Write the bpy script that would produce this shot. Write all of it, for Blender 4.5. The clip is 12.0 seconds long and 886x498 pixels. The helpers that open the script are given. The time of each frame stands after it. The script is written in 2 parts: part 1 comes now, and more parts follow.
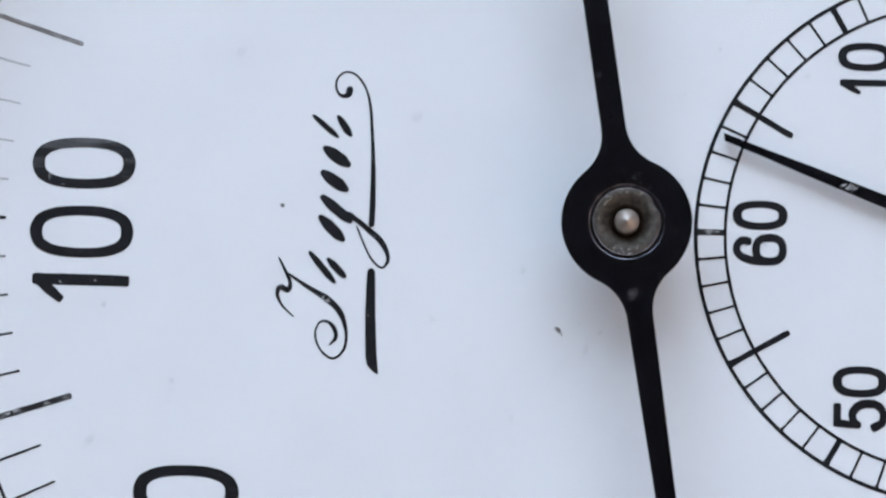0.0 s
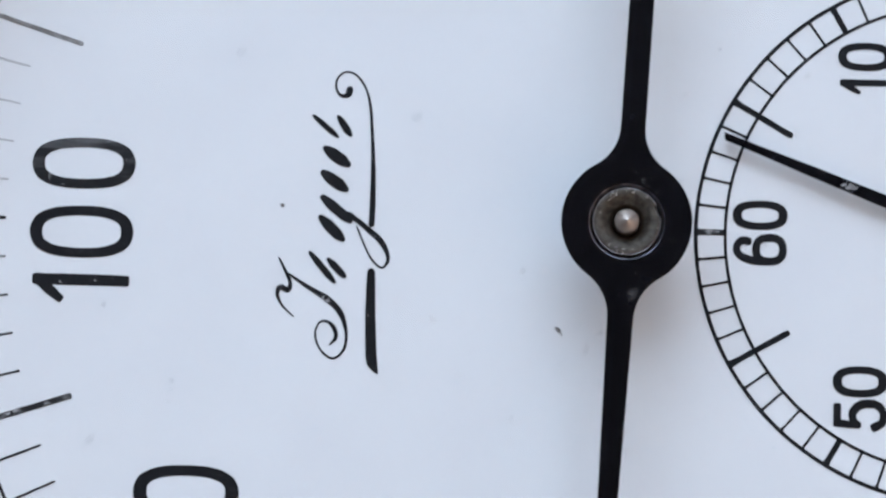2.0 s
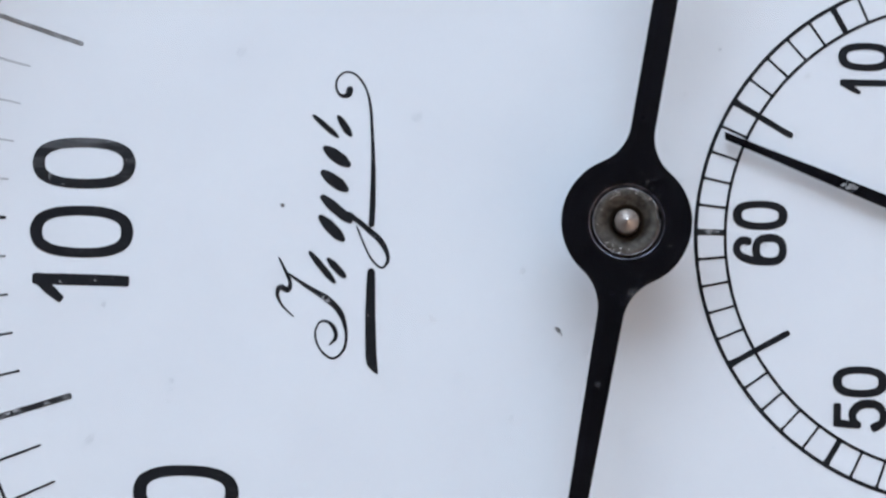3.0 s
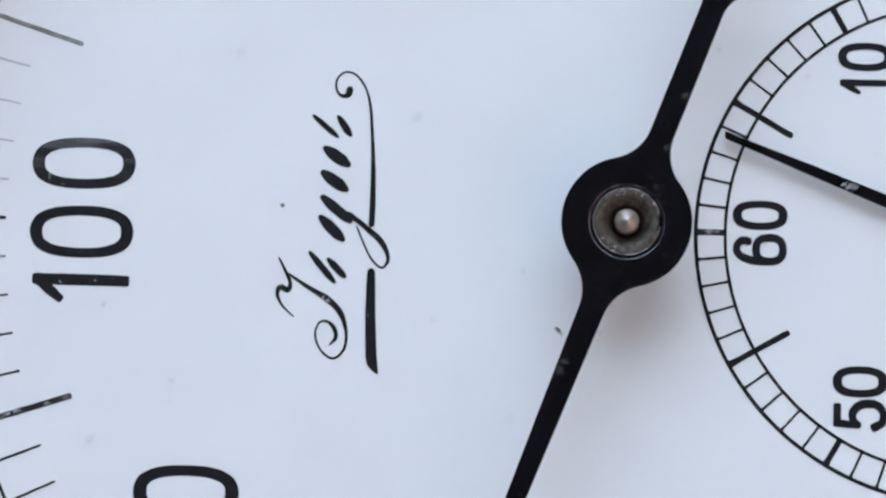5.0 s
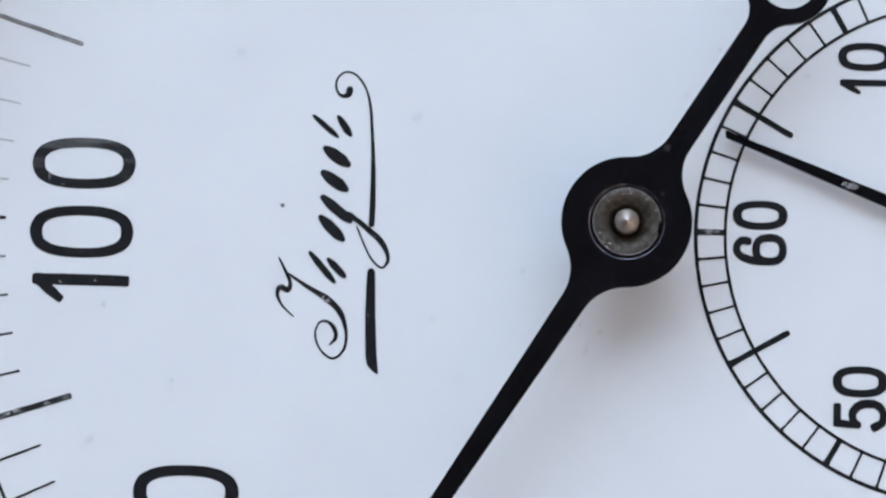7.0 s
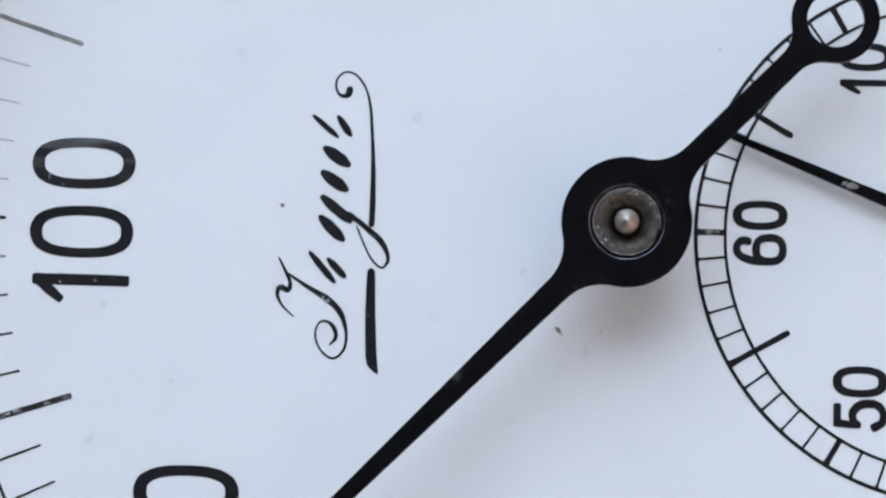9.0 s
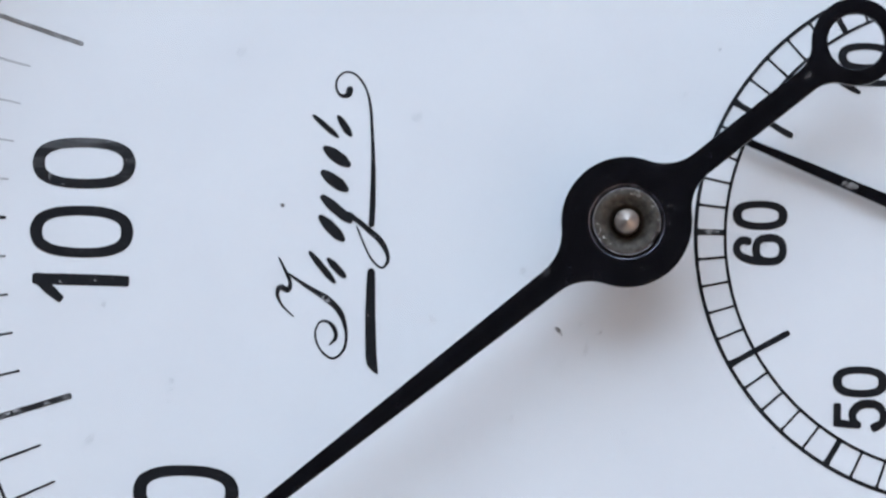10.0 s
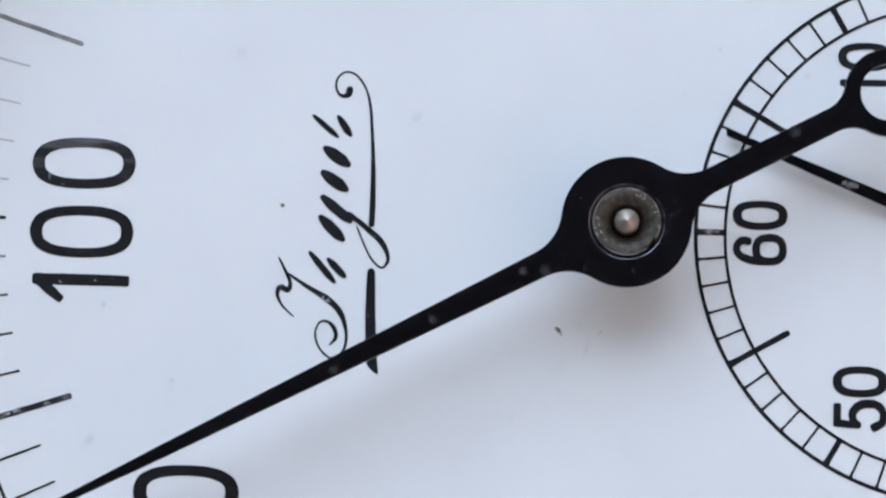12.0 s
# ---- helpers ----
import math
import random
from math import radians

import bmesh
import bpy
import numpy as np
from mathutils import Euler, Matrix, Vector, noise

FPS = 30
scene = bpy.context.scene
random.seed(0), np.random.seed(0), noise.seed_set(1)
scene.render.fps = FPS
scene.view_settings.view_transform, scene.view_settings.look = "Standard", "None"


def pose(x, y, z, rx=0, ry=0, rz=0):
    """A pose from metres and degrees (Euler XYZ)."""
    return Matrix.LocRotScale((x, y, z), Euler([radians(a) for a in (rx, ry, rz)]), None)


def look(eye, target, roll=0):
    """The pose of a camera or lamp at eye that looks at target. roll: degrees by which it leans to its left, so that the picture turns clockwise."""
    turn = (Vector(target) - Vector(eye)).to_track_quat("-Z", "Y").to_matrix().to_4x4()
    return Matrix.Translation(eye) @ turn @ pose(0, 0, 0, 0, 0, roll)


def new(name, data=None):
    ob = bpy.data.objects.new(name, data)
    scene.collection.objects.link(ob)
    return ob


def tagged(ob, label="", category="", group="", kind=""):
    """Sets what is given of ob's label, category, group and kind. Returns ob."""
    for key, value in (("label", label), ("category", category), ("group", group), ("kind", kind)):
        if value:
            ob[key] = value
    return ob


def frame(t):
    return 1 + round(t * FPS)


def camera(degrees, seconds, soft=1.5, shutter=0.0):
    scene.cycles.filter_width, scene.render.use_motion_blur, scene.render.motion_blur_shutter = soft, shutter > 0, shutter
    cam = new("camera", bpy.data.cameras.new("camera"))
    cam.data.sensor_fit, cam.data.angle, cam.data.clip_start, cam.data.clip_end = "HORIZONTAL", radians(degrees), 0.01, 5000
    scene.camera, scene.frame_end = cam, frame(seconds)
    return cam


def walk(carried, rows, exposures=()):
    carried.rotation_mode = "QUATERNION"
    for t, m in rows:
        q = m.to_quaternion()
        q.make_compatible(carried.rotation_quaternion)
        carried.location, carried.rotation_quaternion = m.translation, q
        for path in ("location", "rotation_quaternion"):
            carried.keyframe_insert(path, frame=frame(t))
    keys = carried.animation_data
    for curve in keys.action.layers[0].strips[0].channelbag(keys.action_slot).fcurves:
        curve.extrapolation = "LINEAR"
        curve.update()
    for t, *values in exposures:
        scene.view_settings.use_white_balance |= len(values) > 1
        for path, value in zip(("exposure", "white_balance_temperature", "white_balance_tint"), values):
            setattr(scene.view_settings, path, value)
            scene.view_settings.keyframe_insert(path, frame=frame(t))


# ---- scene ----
cam = camera(16.0, 12.0, soft=2.4)
EYE = pose(-0.002403, -0.009717, 0.099164, 5.232, 1.784, 1.411)
walk(cam, [(0.0, EYE), (12.0, EYE)], exposures=[(0.0, 0.0), (12.0, 0.0)])

# ---- light: an overcast sky behind two windows of a plain room ----
world = bpy.data.worlds.new("sky")
scene.world = world
world.use_nodes = True
sky = world.node_tree.nodes.new("ShaderNodeTexSky")
sky.sky_type, sky.sun_disc = "NISHITA", False
sky.sun_elevation, sky.sun_rotation = radians(50), radians(-20)
back = world.node_tree.nodes["Background"]
back.inputs["Strength"].default_value = 0.06
world.node_tree.links.new(sky.outputs["Color"], back.inputs["Color"])

NORTH_WINDOW = (-0.58, 0.41, 0.26, 0.86)     # x from, x to, z from, z to
EAST_WINDOW = (-0.74, 0.30, 0.12, 1.00)      # y from, y to, z from, z to


def window_light(name, eye, size, size_y, watts, colour):
    data = bpy.data.lights.new(name, "AREA")
    data.shape, data.size, data.size_y, data.energy, data.color = "RECTANGLE", size, size_y, watts, colour
    new(name, data).matrix_world = look(eye, (0.0, 0.0, 0.0))


window_light("north_window_light", (-0.08, 0.55, 0.56), 0.95, 0.56, 5.55, (0.635, 0.797, 1.0))
window_light("east_window_light", (0.43, -0.22, 0.56), 0.98, 0.80, 1.98, (1.0, 0.66, 0.41))


# ---- materials ----
def material(name, colour, rough, metal=0.0, shine=0.5, spots=None, spot_scale=900.0, spread=(0.45, 0.62), grain=0.0, grain_scale=4000.0,
             coat=0.0, vary=0.0, stretch=(1, 1, 1)):
    """A principled surface; spots: a second colour in blotches, grain: fine relief, vary: a fine change of roughness."""
    m = bpy.data.materials.new(name)
    m.use_nodes = True
    n, link = m.node_tree.nodes, m.node_tree.links.new
    p = n["Principled BSDF"]
    p.inputs["Base Color"].default_value = (*colour, 1)
    p.inputs["Roughness"].default_value = rough
    p.inputs["Metallic"].default_value = metal
    p.inputs["Specular IOR Level"].default_value = shine
    p.inputs["Coat Weight"].default_value = coat
    p.inputs["Coat Roughness"].default_value = 0.08
    where = n.new("ShaderNodeTexCoord")
    mapping = n.new("ShaderNodeMapping")
    mapping.inputs["Scale"].default_value = stretch
    link(where.outputs["Object"], mapping.inputs["Vector"])
    if spots:
        tex = n.new("ShaderNodeTexNoise")
        tex.inputs["Scale"].default_value, tex.inputs["Detail"].default_value = spot_scale, 5
        link(mapping.outputs["Vector"], tex.inputs["Vector"])
        ramp = n.new("ShaderNodeValToRGB")
        ramp.color_ramp.elements[0].position, ramp.color_ramp.elements[1].position = spread
        ramp.color_ramp.elements[0].color, ramp.color_ramp.elements[1].color = (*colour, 1), (*spots, 1)
        link(tex.outputs["Fac"], ramp.inputs["Fac"])
        link(ramp.outputs["Color"], p.inputs["Base Color"])
    if grain or vary:
        fine = n.new("ShaderNodeTexNoise")
        fine.inputs["Scale"].default_value, fine.inputs["Detail"].default_value = grain_scale, 6
        link(mapping.outputs["Vector"], fine.inputs["Vector"])
        if grain:
            bump = n.new("ShaderNodeBump")
            bump.inputs["Strength"].default_value, bump.inputs["Distance"].default_value = grain, 0.00003
            link(fine.outputs["Fac"], bump.inputs["Height"])
            link(bump.outputs["Normal"], p.inputs["Normal"])
        if vary:
            span = n.new("ShaderNodeMapRange")
            span.inputs["To Min"].default_value, span.inputs["To Max"].default_value = rough - vary, rough + vary
            link(fine.outputs["Fac"], span.inputs["Value"])
            link(span.outputs["Result"], p.inputs["Roughness"])
    return m


def film(name, colour, alpha, scale=9000):
    """A thin, half see-through deposit."""
    m = bpy.data.materials.new(name)
    m.use_nodes = True
    n, link = m.node_tree.nodes, m.node_tree.links.new
    p = n["Principled BSDF"]
    p.inputs["Base Color"].default_value = (*colour, 1)
    p.inputs["Roughness"].default_value = 0.9
    tex = n.new("ShaderNodeTexNoise")
    tex.inputs["Scale"].default_value, tex.inputs["Detail"].default_value = scale, 4
    span = n.new("ShaderNodeMapRange")
    span.inputs["From Min"].default_value, span.inputs["From Max"].default_value = 0.35, 0.7
    span.inputs["To Min"].default_value, span.inputs["To Max"].default_value = 0.3 * alpha, alpha
    where = n.new("ShaderNodeTexCoord")
    link(where.outputs["Object"], tex.inputs["Vector"])
    link(tex.outputs["Fac"], span.inputs["Value"])
    link(span.outputs["Result"], p.inputs["Alpha"])
    return m


ENAMEL = material("white_enamel", (0.79, 0.80, 0.815), 0.28, spots=(0.765, 0.775, 0.795), spot_scale=260, spread=(0.4, 0.7),
                  grain=0.03, grain_scale=2500, coat=0.0)
INK = material("black_print", (0.009, 0.009, 0.011), 0.55, shine=0.15, spots=(0.05, 0.05, 0.053), spot_scale=4200, spread=(0.6, 0.85), grain=0.25)
INK_STREAKED = material("streaked_black_print", (0.010, 0.010, 0.012), 0.6, shine=0.2, spots=(0.15, 0.15, 0.155), spot_scale=2600, spread=(0.5, 0.78), grain=0.3, stretch=(0.12, 1, 1))
INK_WORN = material("worn_black_print", (0.014, 0.014, 0.015), 0.6, shine=0.2, spots=(0.22, 0.22, 0.23), spot_scale=2100, spread=(0.5, 0.68), grain=0.3)
INK_PALE = material("faded_print", (0.17, 0.16, 0.155), 0.65, spots=(0.34, 0.34, 0.35), spot_scale=1700, spread=(0.42, 0.65), grain=0.3)
INK_GHOST = material("rubbed_print", (0.40, 0.40, 0.41), 0.65, spots=(0.60, 0.61, 0.63), spot_scale=1700, spread=(0.4, 0.65), grain=0.3)
LACQUER = material("black_lacquer", (0.0028, 0.0027, 0.0042), 0.24, shine=0.2, spots=(0.0055, 0.0055, 0.008), spot_scale=1500, spread=(0.5, 0.75),
                   grain=0.04, grain_scale=7000, vary=0.06)
STEEL = material("turned_steel", (0.105, 0.093, 0.081), 0.55, 0.85, spots=(0.04, 0.035, 0.03), spot_scale=5200, spread=(0.38, 0.7),
                 grain=0.7, grain_scale=11000, vary=0.15)
PIT = material("dark_brown_steel", (0.075, 0.056, 0.04), 0.6, 1.0, spots=(0.05, 0.04, 0.03), spot_scale=4000, grain=0.5, grain_scale=9000)
BRIGHT = material("polished_steel", (0.46, 0.40, 0.36), 0.42, 1.0, spots=(0.52, 0.46, 0.41), spot_scale=5000, grain=0.12, grain_scale=12000)
EDGE = material("bare_steel_edge", (0.30, 0.29, 0.30), 0.45, 1.0, spots=(0.14, 0.135, 0.145), spot_scale=3000, grain=0.3)
RIM = material("worn_steel_rim", (0.32, 0.31, 0.36), 0.38, 1.0, spots=(0.09, 0.09, 0.10), spot_scale=2500, spread=(0.4, 0.65), grain=0.3)
BURR = material("scraped_steel", (0.75, 0.73, 0.70), 0.3, 1.0, spots=(0.6, 0.58, 0.55), spot_scale=5000, grain=0.2)
CHROME = material("case_nickel", (0.60, 0.59, 0.57), 0.3, 1.0, spots=(0.5, 0.49, 0.47), spot_scale=300, grain=0.1)
SPECK = film("brown_speck", (0.06, 0.04, 0.035), 0.62, 4000)
SMUDGE = film("pale_smudge", (0.30, 0.31, 0.36), 0.06)
FAINT = film("faint_fleck", (0.20, 0.18, 0.17), 0.13, 4000)
GRIT = film("grey_grit", (0.5, 0.48, 0.46), 0.15)
GLINT = film("painted_glint_film", (0.80, 0.81, 0.83), 0.30, 1500)
DUST = film("lint_dust", (0.75, 0.78, 0.82), 0.042)
WEAR = film("worn_through_print", (0.72, 0.74, 0.77), 0.55, 9000)
PLASTER = material("plaster", (0.80, 0.60, 0.46), 0.9, spots=(0.75, 0.555, 0.42), spot_scale=3, grain=0.2, grain_scale=60)
WOOD = material("brown_board", (0.30, 0.205, 0.14), 0.6, spots=(0.23, 0.155, 0.10), spot_scale=9, grain=0.2, grain_scale=80, stretch=(1, 8, 1))
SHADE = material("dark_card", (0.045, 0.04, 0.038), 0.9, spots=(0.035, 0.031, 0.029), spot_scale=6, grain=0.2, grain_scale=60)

GLASS = bpy.data.materials.new("watch_glass")
GLASS.use_nodes = True
_p = GLASS.node_tree.nodes["Principled BSDF"]
_p.inputs["Transmission Weight"].default_value, _p.inputs["Roughness"].default_value, _p.inputs["IOR"].default_value = 1.0, 0.0, 1.46
_p.inputs["Base Color"].default_value = (0.99, 0.995, 1.0, 1)


# ---- mesh helpers; all their lengths are in millimetres ----
def part(name, bm, mat, parent=None, label=""):
    """Links a bmesh, drawn in millimetres, as one mesh object under parent."""
    bmesh.ops.scale(bm, vec=(0.001, 0.001, 0.001), verts=bm.verts)
    bmesh.ops.recalc_face_normals(bm, faces=bm.faces)
    mesh = bpy.data.meshes.new(name)
    bm.to_mesh(mesh)
    bm.free()
    mesh.materials.append(mat)
    ob = new(name, mesh)
    ob.parent = parent
    if label:
        ob["label"] = label
    return ob


def smooth(ob, degrees=35):
    mesh = ob.data
    mesh.polygons.foreach_set("use_smooth", [True] * len(mesh.polygons))
    mesh.set_sharp_from_angle(angle=radians(degrees))
    return ob


def arc(cx, cy, r, a0, a1, n):
    return [(cx + r * math.cos(radians(a0 + (a1 - a0) * i / n)), cy + r * math.sin(radians(a0 + (a1 - a0) * i / n))) for i in range(n + 1)]


def inset(loop, d):
    """The loop (anticlockwise) moved inwards by d."""
    out, n = [], len(loop)
    for i in range(n):
        a, b, c = Vector(loop[i - 1]), Vector(loop[i]), Vector(loop[(i + 1) % n])
        e, f = (b - a).normalized(), (c - b).normalized()
        t = (e + f).normalized() if (e + f).length > 1e-6 else e
        out.append((b.x - t.y * d, b.y + t.x * d))
    return out


def plate(bm, outer, holes, z0, z1, edge):
    """A flat plate from z0 to z1 with holes and a chamfered upper edge; loops run anticlockwise."""
    tops, bottoms = [], []
    for loop, sign in [(outer, 1)] + [(h, -1) for h in holes]:
        rows = [[bm.verts.new((x, y, z0)) for x, y in loop], [bm.verts.new((x, y, z1 - edge)) for x, y in loop]]
        if edge:
            rows.append([bm.verts.new((x, y, z1 - 0.35 * edge)) for x, y in inset(loop, 0.3 * edge * sign)])
            rows.append([bm.verts.new((x, y, z1)) for x, y in inset(loop, edge * sign)])
        n = len(loop)
        for low, high in zip(rows, rows[1:]):
            for i in range(n):
                bm.faces.new((low[i], low[(i + 1) % n], high[(i + 1) % n], high[i]))
        tops += [bm.edges.get((rows[-1][i], rows[-1][(i + 1) % n])) for i in range(n)]
        bottoms += [bm.edges.get((rows[0][i], rows[0][(i + 1) % n])) for i in range(n)]
    bmesh.ops.triangle_fill(bm, use_beauty=True, use_dissolve=False, edges=tops, normal=(0, 0, 1))
    bmesh.ops.triangle_fill(bm, use_beauty=True, use_dissolve=False, edges=bottoms, normal=(0, 0, -1))


def lathe(bm, profile, n=96, centre=(0, 0), closed=False):
    """A turned body from (radius, height) pairs."""
    rows = []
    for r, z in profile:
        if r < 1e-6:
            rows.append([bm.verts.new((centre[0], centre[1], z))])
        else:
            rows.append([bm.verts.new((centre[0] + r * math.cos(math.tau * i / n), centre[1] + r * math.sin(math.tau * i / n), z)) for i in range(n)])
    pairs = list(zip(rows, rows[1:])) + ([(rows[-1], rows[0])] if closed else [])
    for a, b in pairs:
        for i in range(n):
            j = (i + 1) % n
            if len(a) == 1:
                bm.faces.new((a[0], b[i], b[j]))
            elif len(b) == 1:
                bm.faces.new((a[i], a[j], b[0]))
            else:
                bm.faces.new((a[i], a[j], b[j], b[i]))


def glide(points, widths, steps=8, closed=False):
    """A smooth line through the points, with the width at each place."""
    n = len(points)
    path = []
    for i in range(n if closed else n - 1):
        k = [(i - 1) % n, i, (i + 1) % n, (i + 2) % n] if closed else [max(i - 1, 0), i, i + 1, min(i + 2, n - 1)]
        p, w = [Vector(points[j]) for j in k], [widths[j % len(widths)] for j in k]
        for s in range(steps):
            t = s / steps
            q = 0.5 * ((2 * p[1]) + (p[2] - p[0]) * t + (2 * p[0] - 5 * p[1] + 4 * p[2] - p[3]) * t * t + (3 * p[1] - p[0] - 3 * p[2] + p[3]) * t ** 3)
            path.append((q, w[1] + (w[2] - w[1]) * t))
    if not closed:
        path.append((Vector(points[-1]), widths[-1]))
    return path


PRINT = 0.014      # thickness of the printed marks


def stroke(bm, path, z=0.0, closed=False, high=PRINT, rough=0.006, blunt=1.0):
    """A printed stroke of changing width along a path of (place, width); its ends are round, or squarer where blunt is less than 1."""
    n = len(path)
    left, right = [], []
    for i, (p, w) in enumerate(path):
        a = path[i - 1][0] if (i or closed) else p
        b = path[(i + 1) % n][0] if (i < n - 1 or closed) else p
        t = (b - a).normalized()
        side = Vector((-t.y, t.x))
        left.append(p + side * (w / 2 + random.uniform(-rough, rough)))
        right.append(p - side * (w / 2 + random.uniform(-rough, rough)))
    def up(q, zz):
        return bm.verts.new((q.x, q.y, zz))
    lt, rt = [up(q, z + high) for q in left], [up(q, z + high) for q in right]
    lb, rb = [up(q, z) for q in left], [up(q, z) for q in right]
    for i in range(n if closed else n - 1):
        j = (i + 1) % n
        bm.faces.new((lt[i], lt[j], rt[j], rt[i]))
        bm.faces.new((lb[i], lb[j], lt[j], lt[i]))
        bm.faces.new((rt[i], rt[j], rb[j], rb[i]))
    if not closed:
        for end, inner in ((0, 1), (n - 1, n - 2)):
            p, w = path[end]
            away = (p - path[inner][0]).normalized()
            side = left[end] - p
            fan = [lt[end]] + [up(p + side * math.copysign(abs(math.cos(radians(a))) ** blunt, math.cos(radians(a))) + away * (w / 2) * math.sin(radians(a)) ** blunt, z + high)
                                for a in (18, 36, 54, 72, 108, 126, 144, 162)] + [rt[end]]
            low = [lb[end]] + [up(v.co.xy, z) for v in fan[1:-1]] + [rb[end]]
            bm.faces.new(fan)
            for i in range(len(fan) - 1):
                bm.faces.new((fan[i], fan[i + 1], low[i + 1], low[i]))


def blob(bm, x, y, r, z, high, stretch=1.0, turn=0.0, n=11):
    """A small flake of uneven outline."""
    top = bm.verts.new((x, y, z + high))
    rim = []
    for i in range(n):
        a = math.tau * i / n
        k = r * random.uniform(0.7, 1.2)
        u, v = k * math.cos(a) * stretch, k * math.sin(a)
        rim.append(bm.verts.new((x + u * math.cos(turn) - v * math.sin(turn), y + u * math.sin(turn) + v * math.cos(turn), z)))
    for i in range(n):
        bm.faces.new((top, rim[i], rim[(i + 1) % n]))


def deposit(bm, x, y, r, z, stretch=1.0, turn=0.0):
    """A deposit that thins out towards its edge: flakes of shrinking size on one another."""
    for i, k in enumerate((1.2, 0.9, 0.6)):
        blob(bm, x + random.uniform(-0.1, 0.1) * r, y + random.uniform(-0.1, 0.1) * r, r * k, z + 0.002 * i, 0.0015, stretch, turn, 18)


# ---- the plain room that closes the place ----
FLOOR = -0.009


def slab(name, x0, x1, y0, y1, z0, z1, mat, label, category):
    bm = bmesh.new()
    bmesh.ops.create_cube(bm, size=1, matrix=Matrix.LocRotScale(((x0 + x1) * 500, (y0 + y1) * 500, (z0 + z1) * 500), None,
                                                                ((x1 - x0) * 1000, (y1 - y0) * 1000, (z1 - z0) * 1000)))
    return tagged(part(name, bm, mat), label, category, kind="structure")


slab("floor", -1.6, 0.45, -1.6, 0.6, FLOOR - 0.1, FLOOR, WOOD, "plain brown wooden boards under the stopwatch", "floor")
# Added out of view, near black so the glass and lacquer mirror little.
slab("ceiling", -1.6, 0.45, -1.6, 0.6, 2.4, 2.5, SHADE, "plain dark ceiling, unseen, added to keep reflections dark", "ceiling")
slab("wall_west", -1.7, -1.6, -1.6, 0.6, FLOOR - 0.1, 2.5, PLASTER, "plain warm-toned plastered wall", "wall")
slab("wall_south", -1.7, 0.55, -1.7, -1.6, FLOOR - 0.1, 2.5, PLASTER, "plain warm-toned plastered wall", "wall")


def wall_with_window(name, along_x, start, end, near, window):
    """A wall 0.1 m thick with an opening through it."""
    a0, a1, z0, z1 = window
    bm = bmesh.new()
    low = FLOOR - 0.1
    for a, b, c, d in ((start, a0, low, 2.5), (a1, end, low, 2.5), (a0, a1, low, z0), (a0, a1, z1, 2.5)):
        at, size = ((a + b) * 500, (near + 0.05) * 1000, (c + d) * 500), ((b - a) * 1000, 100, (d - c) * 1000)
        if not along_x:
            at, size = (at[1], at[0], at[2]), (size[1], size[0], size[2])
        bmesh.ops.create_cube(bm, size=1, matrix=Matrix.LocRotScale(at, None, size))
    return tagged(part(name, bm, PLASTER), "plain plastered wall with a window opening", "wall", kind="structure")


wall_with_window("wall_north", True, -1.7, 0.55, 0.6, NORTH_WINDOW)
wall_with_window("wall_east", False, -1.6, 0.6, 0.45, EAST_WINDOW)

# ---- the stopwatch ----
stopwatch = tagged(new("stopwatch"), "white-dialled pocket stopwatch with blackened steel pointers, lying face up", "stopwatch")
stopwatch.empty_display_size = 0.02
DIAL_R = 22.7
SUB = 10.584           # from the dial's centre to that of the small dial
HAND_Z, SMALL_Z = 2.55, 0.45


def build_case():
    bm = bmesh.new()
    lathe(bm, [(0, -9), (20, -9), (23.6, -8.4), (25.6, -6.6), (26.4, -4), (26.4, -0.5), (26.0, 0.6), (23.4, 0.6), (23.4, -0.7), (22.9, -0.7), (22.9, -2.2), (0, -2.2)], 128)
    smooth(part("case", bm, CHROME, stopwatch, "nickel-plated round case"))
    bm = bmesh.new()
    lathe(bm, [(26.2, 0.6), (26.3, 1.6), (25.6, 3.2), (24.6, 3.75), (23.9, 3.8), (23.9, 2.6), (23.5, 2.2), (23.5, 0.6)], 128, closed=True)
    smooth(part("bezel", bm, CHROME, stopwatch, "nickel-plated bezel ring"))
    bm = bmesh.new()
    lathe(bm, [(0, 3.9), (23.2, 3.9), (23.88, 3.4), (23.88, 2.9), (23.1, 3.5), (0, 3.5)], 128)
    crystal = smooth(part("crystal", bm, GLASS, stopwatch, "clear watch glass with a little dust"))
    crystal.visible_shadow = False
    return crystal


crystal = build_case()


def build_dial():
    bm = bmesh.new()
    holes = [arc(0, 0, 0.55, 0, 360, 32)[:-1], arc(SUB, 0, 0.3, 0, 360, 24)[:-1]]
    plate(bm, arc(0, 0, DIAL_R, 0, 360, 160)[:-1], holes, -0.7, 0.0, 0.05)
    return part("dial", bm, ENAMEL, stopwatch, "white enamelled dial plate")


dial = build_dial()


def around(r, degrees, cx=0.0, cy=0.0):
    """A place on a scale: degrees clockwise from the scale's head, which points along -x."""
    return Vector((cx - r * math.cos(radians(degrees)), cy + r * math.sin(radians(degrees))))


def tick(r0, r1, degrees, width, mat, cx=0.0, cy=0.0, flare=(1.0, 1.0)):
    """One division; flare: how much wider the ink has run at its inner and outer end."""
    bm = bmesh.new()
    a, b = around(r0, degrees, cx, cy), around(r1, degrees, cx, cy)
    stroke(bm, [(a.lerp(b, k), width * (1 + (flare[0] - 1) * max(0, 1 - 7 * k) ** 2 + (flare[1] - 1) * max(0, 7 * k - 6) ** 2)) for k in (i / 14 for i in range(15))], blunt=0.7)
    return part("tick", bm, mat, dial)


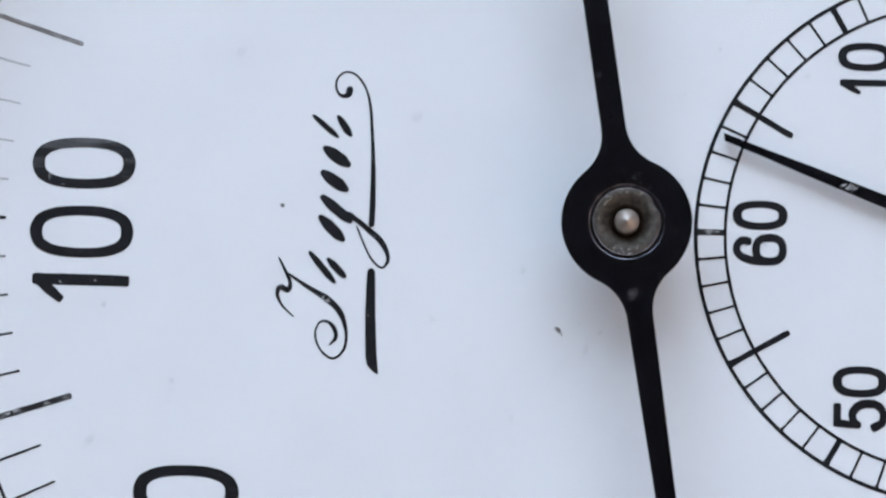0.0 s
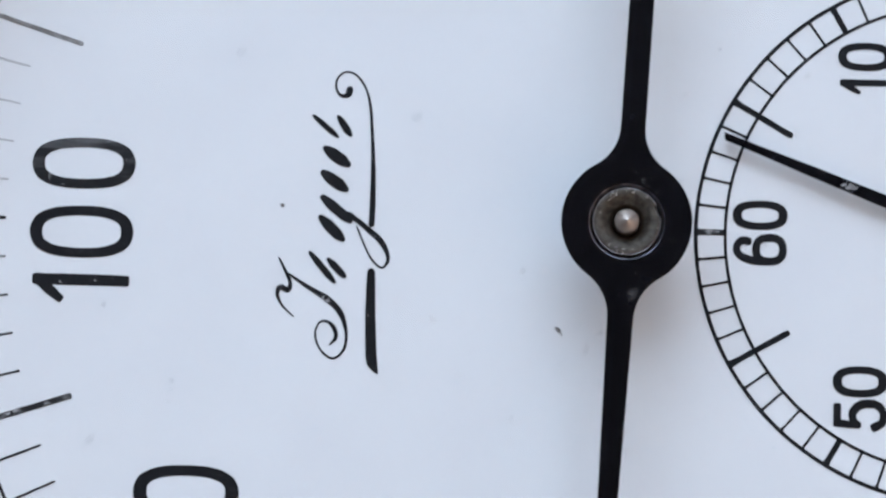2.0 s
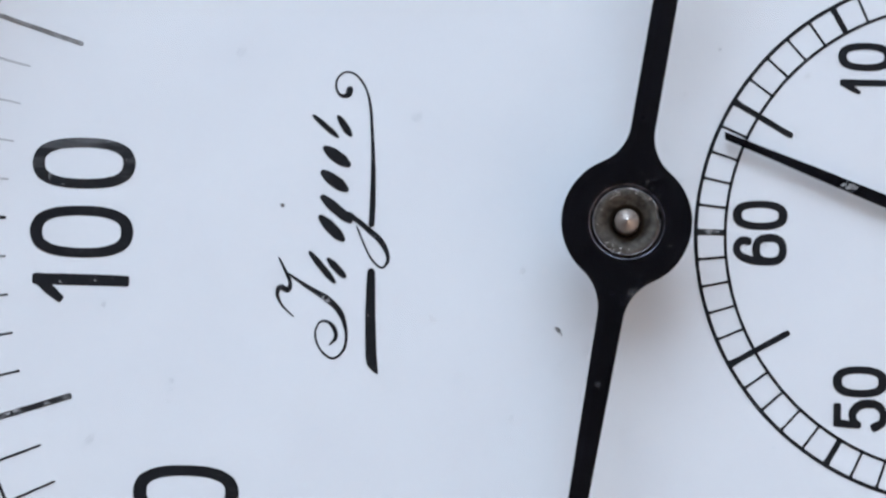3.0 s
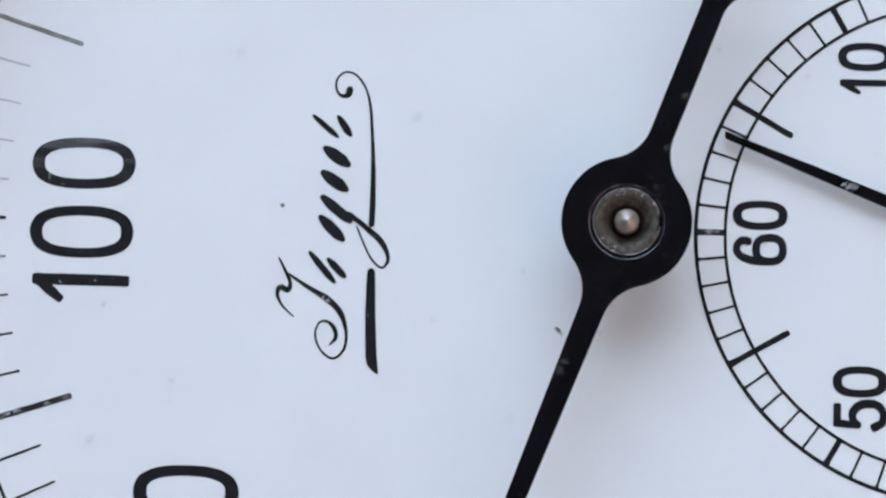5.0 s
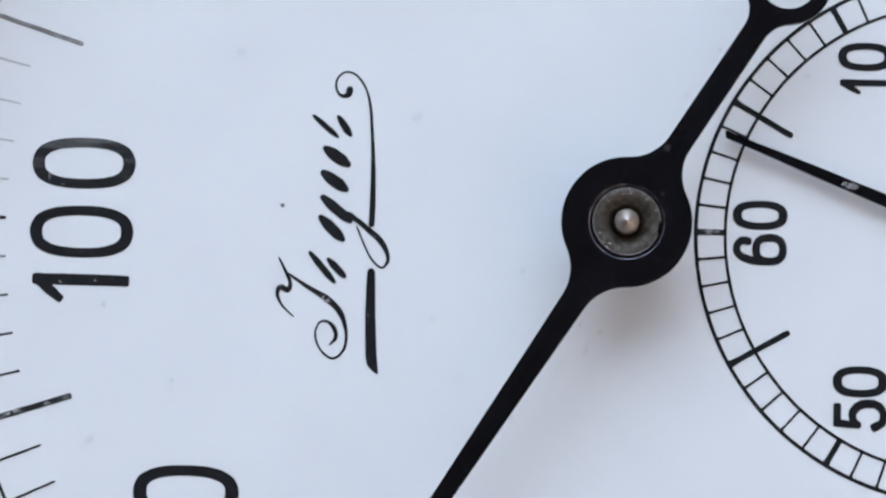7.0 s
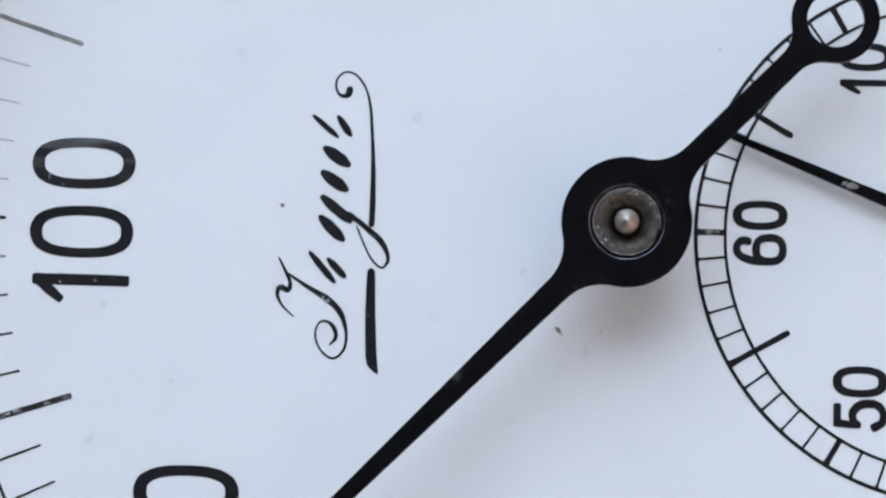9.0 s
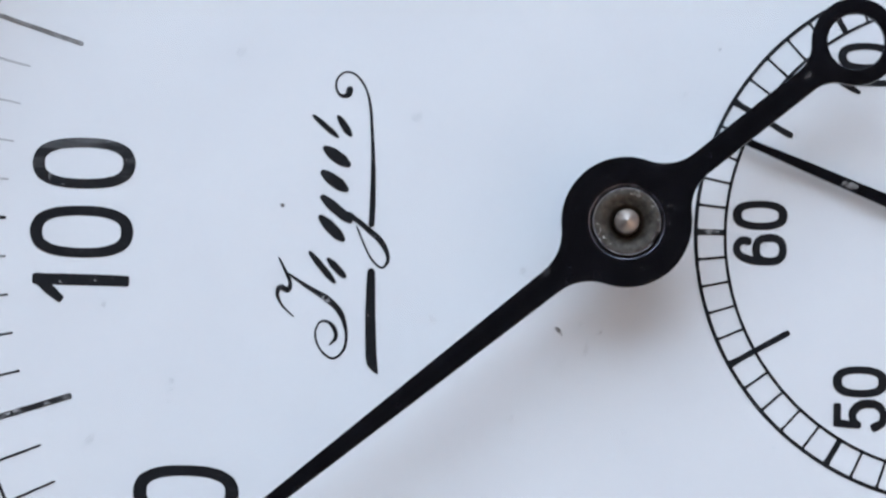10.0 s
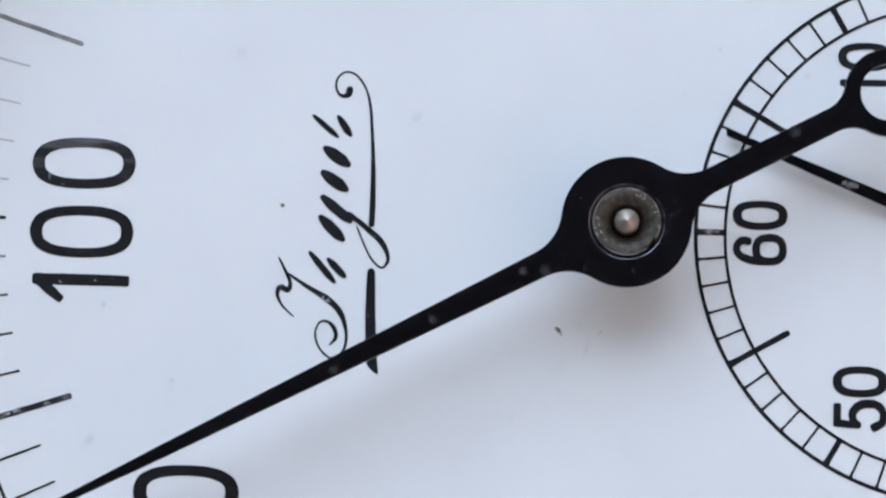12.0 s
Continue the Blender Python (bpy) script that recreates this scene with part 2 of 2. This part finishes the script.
def ring_line(r, width, cx, cy, n, z=0.002):
    bm = bmesh.new()
    stroke(bm, [(around(r, 360 * i / n, cx, cy), width) for i in range(n)], z=z, closed=True, rough=0.004)
    return part("scale_ring", bm, INK, dial)


def outer_scale():
    """The hundred divisions of the large scale, printed a little off the dial's middle."""
    cx, cy = -0.109, -0.022
    ring_line(21.16, 0.10, cx, cy, 240)
    for k in range(100):
        five, ten = k % 5 == 0, k % 10 == 0
        inner = 19.55 if ten else (18.18 if five else 19.53)
        width = 0.12 if ten else (0.19 if five else 0.075)
        mat = {1: INK_GHOST, 2: INK_GHOST, 3: INK_GHOST, 4: INK_GHOST, 5: INK_PALE, 98: INK_WORN, 99: INK_PALE, 95: INK_WORN}.get(k, INK)
        tick(inner, 21.14, 3.6 * k, width * (0.8 if k == 5 else 1), mat, cx, cy)


def small_scale():
    """The sixty divisions of the small dial."""
    cy = -0.025
    ring_line(8.345, 0.122, SUB, cy, 200)
    ring_line(7.421, 0.10, SUB, cy, 180)
    for k in range(60):
        ten, five = k % 10 == 0, k % 5 == 0
        inner = 6.27 if (five and not ten) else (7.49 if ten else 7.43)
        tick(inner, 8.26 if five else 8.30, 6 * k + 0.11, 0.19 if five else 0.078, INK_WORN if k == 0 else INK, SUB, cy, (1.0 if five else 1.7, 1.25 if five else 1.8))


outer_scale()
small_scale()

# Characters in a cell 1 wide and 1 high: strokes as (closed, places, widths).
ROUND = [(0.5 + 0.5 * math.copysign(abs(math.cos(a)) ** 0.8, math.cos(a)), 0.5 + 0.5 * math.copysign(abs(math.sin(a)) ** 0.8, math.sin(a)))
         for a in (math.tau * i / 16 for i in range(16))]
ZERO = [(True, ROUND, [0.92, 0.95, 1.0, 1.12, 1.2, 1.12, 1.0, 0.95, 0.92, 0.95, 1.0, 1.12, 1.2, 1.12, 1.0, 0.95])]
ONE = [(False, [(0.9, 0.0), (0.9, 0.35), (0.9, 0.7), (0.9, 1.0)], [1, 1, 1, 1]), (False, [(0.86, 0.98), (0.45, 0.83), (0.0, 0.66)], [1.0, 0.95, 0.6])]
TALL_ONE = [(False, [(0.93, 0.0), (0.95, 0.35), (0.96, 0.7), (0.97, 1.0)], [0.98, 1, 1, 1]), (False, [(0.95, 0.985), (0.5, 0.87), (0.05, 0.745)], [1.0, 0.95, 0.72])]
SIX = [(True, [(x, 0.58 * y) for x, y in ROUND], [1.0]),
       (False, [(0.84, 0.76), (0.86, 0.90), (0.62, 1.0), (0.30, 0.96), (0.08, 0.76), (0.0, 0.5), (0.0, 0.28)], [1.05, 1.0, 0.95, 0.95, 1.0, 1.0, 1.0])]
FIVE = [(False, [(0.84, 1.0), (0.5, 1.0), (0.16, 1.0)], [1.0, 1.0, 1.0]), (False, [(0.16, 1.0), (0.12, 0.78), (0.10, 0.56)], [1.0, 0.95, 0.9]),
        (False, [(0.10, 0.56), (0.30, 0.65), (0.62, 0.66), (0.92, 0.52), (1.0, 0.30), (0.90, 0.10), (0.58, 0.0), (0.22, 0.03), (0.02, 0.18)],
         [0.9, 0.95, 1.05, 1.1, 1.1, 1.0, 0.95, 1.0, 1.1])]
NINE = [(c, [(1 - x, 1 - y) for x, y in p], w) for c, p, w in SIX]


def numeral(name, strokes, x_top, x_foot, y_left, y_right, width, mat=INK, blunt=1.0):
    """One printed figure that reads along +y with its head towards -x; the box is its outer size."""
    bm = bmesh.new()
    h, w = x_foot - x_top - width, y_right - y_left - width
    for lift, (closed, places, widths) in enumerate(strokes):
        line = [(x_foot - width / 2 - v * h, y_left + width / 2 + u * w) for u, v in places]
        stroke(bm, glide(line, [width * k for k in widths], 6, closed), z=0.003 * lift, closed=closed, blunt=blunt)
    return part(name, bm, mat, dial)


numeral("numeral_zero", ZERO, -18.79, -15.56, 0.94, 2.59, 0.335, INK_STREAKED)
numeral("numeral_zero", ZERO, -18.80, -15.56, -1.26, 0.42, 0.335)
numeral("numeral_one", TALL_ONE, -18.71, -15.60, -2.74, -1.74, 0.36, blunt=0.5)
numeral("numeral_zero", ZERO, -15.24, -11.97, -9.42, -7.71, 0.36)
numeral("numeral_nine", NINE, -15.25, -11.95, -11.35, -9.62, 0.36)
numeral("numeral_zero", ZERO, 3.41, 5.10, 0.09, 1.03, 0.245)
numeral("numeral_six", SIX, 3.41, 5.11, -1.02, -0.02, 0.25)
numeral("numeral_zero", ZERO, 6.66, 8.34, 5.20, 6.12, 0.235)
numeral("numeral_one", ONE, 6.70, 8.34, 4.42, 4.97, 0.215, blunt=0.5)
numeral("numeral_zero", ZERO, 6.62, 8.30, -5.11, -4.12, 0.25)
numeral("numeral_five", FIVE, 6.63, 8.32, -6.16, -5.17, 0.25, blunt=0.5)


def emblem():
    """The maker's mark as plain swashes, bars and curls."""
    def mark(name, places, widths, closed=False, z=0.0):
        bm = bmesh.new()
        stroke(bm, glide(places, widths, 7, closed), z=z, closed=closed, rough=0.004)
        return part(name, bm, INK, dial)
    mark("emblem_underline", [(-7.96, -1.50), (-7.95, -2.89), (-7.89, -4.14), (-7.83, -4.43), (-7.68, -4.71)], [0.25, 0.33, 0.36, 0.32, 0.04])
    mark("emblem_swash", [(-7.99, 0.01), (-7.97, 0.69), (-7.98, 1.78), (-8.04, 2.86), (-8.12, 3.76), (-8.28, 4.34), (-8.58, 4.75), (-8.94, 4.85), (-9.19, 4.64), (-9.22, 4.32), (-9.07, 4.10), (-8.85, 4.12), (-8.79, 4.29)],
         [0.19, 0.19, 0.15, 0.11, 0.09, 0.07, 0.06, 0.06, 0.06, 0.07, 0.10, 0.18, 0.22])
    mark("emblem_loop", [(-8.71, 0.32), (-8.13, -0.12), (-7.65, -0.56), (-7.44, -1.05), (-7.61, -1.36), (-7.92, -1.14), (-8.20, -0.66), (-8.45, -0.07)],
         [0.17, 0.17, 0.19, 0.12, 0.07, 0.06, 0.06, 0.06], z=0.003)
    mark("emblem_curl", [(-10.56, -1.62), (-9.96, -2.01), (-9.32, -2.39), (-8.89, -2.83), (-8.70, -3.45), (-8.77, -3.98), (-9.12, -4.26), (-9.52, -3.96), (-9.68, -3.50), (-9.55, -3.14), (-9.30, -3.10), (-9.08, -3.31), (-9.03, -3.60), (-9.21, -3.83)],
         [0.06, 0.13, 0.21, 0.19, 0.10, 0.09, 0.07, 0.07, 0.07, 0.06, 0.09, 0.15, 0.13, 0.05])
    mark("emblem_hook", [(-10.88, -1.11), (-10.69, -1.49), (-10.51, -1.88), (-10.58, -2.13), (-10.81, -2.03), (-10.91, -2.24), (-10.76, -2.60), (-10.38, -2.95)],
         [0.05, 0.10, 0.12, 0.16, 0.17, 0.12, 0.07, 0.04], z=0.003)
    for start, end, width in (((-9.91, 3.43), (-9.14, 2.78), 0.15),
                              ((-9.12, 3.41), (-8.73, 2.84), 0.20),
                              ((-9.50, 2.39), (-8.79, 1.90), 0.32),
                              ((-9.55, 1.62), (-8.84, 1.11), 0.32),
                              ((-9.55, 0.84), (-8.67, 0.10), 0.28),
                              ((-9.59, 0.19), (-8.90, -0.48), 0.30),
                              ((-9.91, -0.93), (-9.12, -1.84), 0.18),
                              ((-9.32, -1.13), (-8.80, -1.66), 0.20)):
        a, b = Vector(start), Vector(end)
        mark("emblem_bar", [a, a.lerp(b, 0.3), a.lerp(b, 0.75), b], [0.65 * width, 1.18 * width, 1.18 * width, 0.65 * width], z=0.006)


emblem()


def flecks():
    """Specks, faint smudges and a hair on the enamel."""
    for (x, y), r, s, turn, mat in (((-10.82, 0.56), 0.06, 1.3, -0.5, SPECK),
                                    ((-2.04, -3.19), 0.075, 1.5, -0.7, SPECK),
                                    ((-1.93, -3.33), 0.06, 1.5, -0.8, FAINT),
                                    ((-1.35, -3.01), 0.045, 1.3, 1.2, FAINT),
                                    ((-1.15, -3.81), 0.1, 2.4, 1.3, SMUDGE),
                                    ((-0.70, -3.28), 0.09, 1.6, 0.6, SMUDGE),
                                    ((1.82, -2.55), 0.035, 1, 0, FAINT),
                                    ((1.97, -7.73), 0.05, 1.1, 0, FAINT),
                                    ((2.34, -7.03), 0.045, 1, 0, FAINT),
                                    ((3.26, -6.72), 0.05, 1, 0, FAINT),
                                    ((4.78, -6.74), 0.05, 1, 0, FAINT),
                                    ((2.91, 5.81), 0.06, 1.2, 0.4, FAINT),
                                    ((1.75, 1.62), 0.05, 1, 0, FAINT),
                                    ((2.07, 1.59), 0.045, 1, 0, FAINT),
                                    ((-10.03, -7.32), 0.05, 1.1, 0, FAINT),
                                    ((-12.28, 5.43), 0.17, 1.3, 0.9, SMUDGE),
                                    ((-6.64, 3.45), 0.18, 1.3, 0.3, SMUDGE),
                                    ((-14.17, -5.07), 0.1, 1.6, 0.9, SMUDGE),
                                    ((-14.18, -5.36), 0.08, 1.4, 0.9, SMUDGE),
                                    ((-14.26, -5.75), 0.07, 1.2, 0.9, SMUDGE),
                                    ((-11.85, -3.82), 0.09, 1.3, 0.9, SMUDGE),
                                    ((-16.41, -2.72), 0.11, 1.3, 0.9, SMUDGE),
                                    ((4.40, -0.40), 0.1, 2, 0.8, SMUDGE),
                                    ((6.28, -0.34), 0.05, 1.4, 0, SMUDGE),
                                    ((-17.23, -5.96), 0.07, 1.4, 0.9, SMUDGE),
                                    ((-16.69, -7.02), 0.14, 2, 0.8, SMUDGE)):
        bm = bmesh.new()
        deposit(bm, x, y, r, 0.0025, s, turn)
        part("fleck", bm, mat, dial)
    bm = bmesh.new()
    stroke(bm, glide([(-3.27, -6.35), (-3.22, -6.61), (-3.36, -6.85), (-3.75, -7.00)], [0.02, 0.035, 0.035, 0.015], 6), z=0.003, high=0.006, rough=0.003)
    part("hair", bm, FAINT, dial, "pale curved hair")


def worn_print():
    """Pinholes and rubbed places in the ink."""
    for (x, y), r, s, turn in (((-16.39, 2.50), 0.035, 2, 0.5),
                               ((-17.82, 1.08), 0.03, 1.3, 0),
                               ((-17.60, 0.96), 0.025, 1.2, 0),
                               ((-18.26, 1.34), 0.045, 3, 1.5),
                               ((-15.81, 1.90), 0.025, 1, 0),
                               ((-15.81, 1.39), 0.02, 1, 0),
                               ((-15.96, 2.24), 0.02, 1, 0),
                               ((-16.70, -1.96), 0.03, 1.2, 0),
                               ((-16.15, -1.89), 0.018, 1, 0),
                               ((-17.80, -2.02), 0.03, 2, 2.2),
                               ((-9.32, -2.44), 0.07, 1.6, 0.6),
                               ((-9.46, -2.35), 0.05, 1.4, 0.6),
                               ((-8.01, 2.12), 0.03, 1, 0),
                               ((-7.87, -0.38), 0.02, 1, 0),
                               ((-8.02, -2.89), 0.02, 1, 0),
                               ((-7.85, -3.61), 0.02, 1, 0),
                               ((-18.07, -5.88), 0.05, 2.2, 0.3),
                               ((-19.05, -6.13), 0.06, 2.6, 0.3),
                               ((-19.31, -6.24), 0.05, 2, 0.3),
                               ((2.65, 0.01), 0.06, 2.4, 0.2),
                               ((2.90, 0.01), 0.04, 2, 0.1),
                               ((-19.42, 6.30), 0.05, 2, -0.3),
                               ((-17.44, 5.64), 0.04, 1.5, -0.3)):
        bm = bmesh.new()
        blob(bm, x, y, r, PRINT + 0.008, 0.003, s, turn, 13)
        part("worn_spot", bm, WEAR, dial)


worn_print()
flecks()


# ---- the pointers ----
def fillet(w, radius, f):
    """Where a round of radius f touches a bar of half width w and a disc: its centre's offsets and the angle at the disc."""
    return w + f, math.sqrt((radius + f) ** 2 - (w + f) ** 2)


def build_center_hand():
    """Long tapered pointer, round boss and a short tail with an open eye; the pointer runs along -y."""
    boss, length, eye_at, eye_out, eye_in = 2.012, 20.6, 9.0, 1.36, 0.875
    def half(d):
        return 0.335 - 0.0160 * (d - 6.98)
    f1, f0, f2, tail = 1.45, 1.55, 1.0, 0.38
    side = [(0.03, -length), (0.085, -length + 0.25)]
    for d in (16, 12, 8, 5):
        side.append((half(d), -d))
    cx, cy = fillet(half(2.9), boss, f0)
    side += arc(cx, -cy, f0, 180, 180 - math.degrees(math.atan2(cy, cx)), 10)
    low = math.degrees(math.atan2(-cy, cx))
    cx2, cy2 = fillet(tail, boss, f1)
    side += arc(0, 0, boss, low, math.degrees(math.atan2(cy2, cx2)), 36)[1:-1]
    side += arc(cx2, cy2, f1, 180 + math.degrees(math.atan2(cy2, cx2)), 180, 10)
    cx3, cy3 = fillet(tail, eye_out, f2)
    side += arc(cx3, eye_at - cy3, f2, 180, 180 - math.degrees(math.atan2(cy3, cx3)), 8)
    side += arc(0, eye_at, eye_out, -math.degrees(math.atan2(cy3, cx3)), 90, 28)[1:-1]
    outline = side + [(0, eye_at + eye_out)] + [(-x, y) for x, y in reversed(side)]
    bm = bmesh.new()
    plate(bm, outline, [arc(0, 0, 1.165, 0, 360, 64)[:-1], arc(0, eye_at, eye_in, 0, 360, 48)[:-1]], -0.16, 0.16, 0.045)
    hand = smooth(part("center_hand", bm, LACQUER, stopwatch, "black lacquered steel sweep hand with an open eye"), 18)
    bm = bmesh.new()
    lathe(bm, [(0.62, -0.6), (1.163, -0.6), (1.163, -0.24), (1.145, -0.24), (1.10, -0.29), (1.085, -0.36), (1.05, -0.38)], 80)
    smooth(part("seat_ring", bm, EDGE, hand, "thin bright steel ring"))
    bm = bmesh.new()
    lathe(bm, [(1.045, -0.5), (1.045, 0.14), (1.035, 0.19), (1.01, 0.22), (0.94, 0.225), (0.86, 0.22), (0.77, 0.202), (0.70, 0.165), (0.62, 0.10), (0.54, 0.03)], 120)
    for v in bm.verts:
        a = math.degrees(math.atan2(v.co.y, v.co.x))
        if v.co.z > 0.12 and abs(a - 22) < 9 and v.co.xy.length > 0.95:
            v.co.xy *= 0.93
            v.co.z -= 0.09
        v.co.z += 0.014 * noise.noise(v.co * 5) + 0.006 * noise.noise(v.co * 17) if v.co.z > 0.12 else 0
    smooth(part("collar", bm, STEEL, hand, "rough grey turned steel collar with a nick"), 60)
    bm = bmesh.new()
    lathe(bm, [(1.047, 0.13), (1.050, 0.19), (1.039, 0.227), (1.024, 0.232), (1.012, 0.223)], 120)
    for v in bm.verts:
        a = math.degrees(math.atan2(v.co.y, v.co.x))
        if abs(a - 22) < 10:
            v.co.xy *= 0.93
            v.co.z -= 0.10
        v.co.xy *= 1 + 0.008 * noise.noise(v.co * 9)
    smooth(part("collar_lip", bm, EDGE, hand, "bright worn lip round the collar"), 60)
    bm = bmesh.new()
    lathe(bm, [(1.171, 0.167), (1.152, 0.160), (1.136, 0.146), (1.130, 0.02), (1.145, 0.0)], 80)
    smooth(part("hole_rim", bm, RIM, hand, "thin bare steel edge round the collar"), 40)
    bm = bmesh.new()
    for i in range(64):
        a = radians(random.gauss(105, 22) if i < 24 else random.gauss(257, 13) if i < 38 else random.uniform(0, 360))
        r = random.choice((1.028, 1.018, 1.0, 0.96, 0.91, 0.86))
        blob(bm, r * math.cos(a), r * math.sin(a), random.uniform(0.007, 0.021), 0.222, 0.016, random.uniform(1, 2.8), a + 1.57, 7)
    tagged(part("burrs", bm, BURR, hand, "bright burrs on the collar's worn rim"), kind="stuff")
    # The bore gets a darker, browner steel than the collar.
    bm = bmesh.new()
    lathe(bm, [(0.545, 0.035), (0.49, -0.04), (0.44, -0.16), (0.41, -0.42), (0.37, -0.5)], 64)
    smooth(part("collar_bore", bm, PIT, hand, "dark brown countersunk bore"), 60)
    bm = bmesh.new()
    lathe(bm, [(0.395, -2.6), (0.385, 0.30), (0.378, 0.36), (0.355, 0.41), (0.31, 0.455), (0.20, 0.535), (0.10, 0.60), (0.04, 0.632), (0, 0.64)], 64)
    smooth(part("pivot_pin", bm, BRIGHT, hand, "polished steel pivot pin with a pointed dome"), 60)
    bm = bmesh.new()
    for i in range(24):
        a, r = random.gauss(1.25, 0.35) if i < 15 else random.uniform(0, math.tau), random.uniform(1.25, 1.6)
        blob(bm, r * math.cos(a), r * math.sin(a), random.uniform(0.010, 0.034), 0.161, 0.006, random.uniform(1, 1.8), a)
    tagged(part("dust", bm, GRIT, hand, "fine dust grains on the boss"), kind="stuff")
    return hand


def build_small_hand():
    """The thin hand of the small dial; it points along -x."""
    bm = bmesh.new()
    outline = [(-8.06, -0.10), (-6.9, -0.125), (-5.2, -0.165), (-2.6, -0.195), (-0.62, -0.21)]
    outline += arc(0, 0, 0.75, 196, 524, 30) + [(-0.62, 0.21), (-2.6, 0.195), (-5.2, 0.165), (-6.9, 0.125), (-8.17, 0.125)]
    plate(bm, outline, [arc(0, 0, 0.3, 0, 360, 24)[:-1]], -0.06, 0.06, 0.02)
    for v in bm.verts:
        v.co.z -= 0.04 * max(0.0, (-v.co.x - 6.9) / 0.8) ** 2
    hand = smooth(part("small_hand", bm, LACQUER, stopwatch, "thin black hand of the small dial"), 18)
    bm = bmesh.new()
    lathe(bm, [(0.3, -1.6), (0.3, 0.12), (0.24, 0.2), (0, 0.22)], 32)
    smooth(part("boss", bm, STEEL, hand, "steel boss"))
    # A glint on the lacquer, painted as a streak of pale matte film.
    bm = bmesh.new()
    deposit(bm, -3.90, 0.0, 0.075, 0.0605, 1.9, 0.85)
    deposit(bm, -3.72, 0.02, 0.055, 0.0605, 1.8, 0.85)
    deposit(bm, -4.10, -0.02, 0.05, 0.0605, 1.8, 0.85)
    part("painted_glint", bm, GLINT, hand, "pale glint painted on the lacquer")
    return hand


center_hand = build_center_hand()
small_hand = build_small_hand()


def glass_dust():
    """Lint on the outside of the glass, seen only before the dark hand."""
    bm = bmesh.new()
    for (x, y), r in (((0.21, -2.30), 0.19), ((-3.15, -1.70), 0.16), ((-2.45, -1.67), 0.16), ((-5.86, -3.21), 0.15), ((-8.81, -4.82), 0.14), ((5.04, 2.73), 0.2),
                      ((0.02, -6.49), 0.14), ((0.15, -7.08), 0.16), ((-0.81, -5.06), 0.12), ((-1.98, -4.66), 0.17), ((1.14, 2.17), 0.12), ((-5.04, -4.95), 0.15), ((5.39, 4.45), 0.13),
                      ((-0.96, 4.36), 0.10), ((1.68, 3.77), 0.13), ((-3.39, -6.18), 0.14), ((-6.92, -5.37), 0.12), ((-1.81, -4.40), 0.12)):
        deposit(bm, x, y, r * 0.8, 3.903, random.uniform(1.0, 1.5), random.uniform(0, 3))
    tagged(part("dust", bm, DUST, crystal, "pale lint and dust on the glass"), kind="stuff")


glass_dust()


# ---- movement ----
START, BEAT = -9.1, 1.1915      # degrees clockwise past the dial's -y, and at each beat, five to the second
SMALL_START, SMALL_RATE = 21.0, 0.1


def motions():
    rows = [(0.0, pose(0, 0, HAND_Z / 1000, 0, 0, -START))]
    for k in range(60):
        rows.append((0.2 * k + 4 / 30, pose(0, 0, HAND_Z / 1000, 0, 0, -(START + BEAT * k))))
        rows.append((0.2 * k + 5 / 30, pose(0, 0, HAND_Z / 1000, 0, 0, -(START + BEAT * (k + 1)))))
    rows.append((12.0, pose(0, 0, HAND_Z / 1000, 0, 0, -(START + BEAT * 60))))
    walk(center_hand, rows)
    walk(small_hand, [(0.5 * i, pose((SUB + 0.06) / 1000, 0.00006, SMALL_Z / 1000, 0, 0, -(SMALL_START + SMALL_RATE * 0.5 * i))) for i in range(25)])


motions()
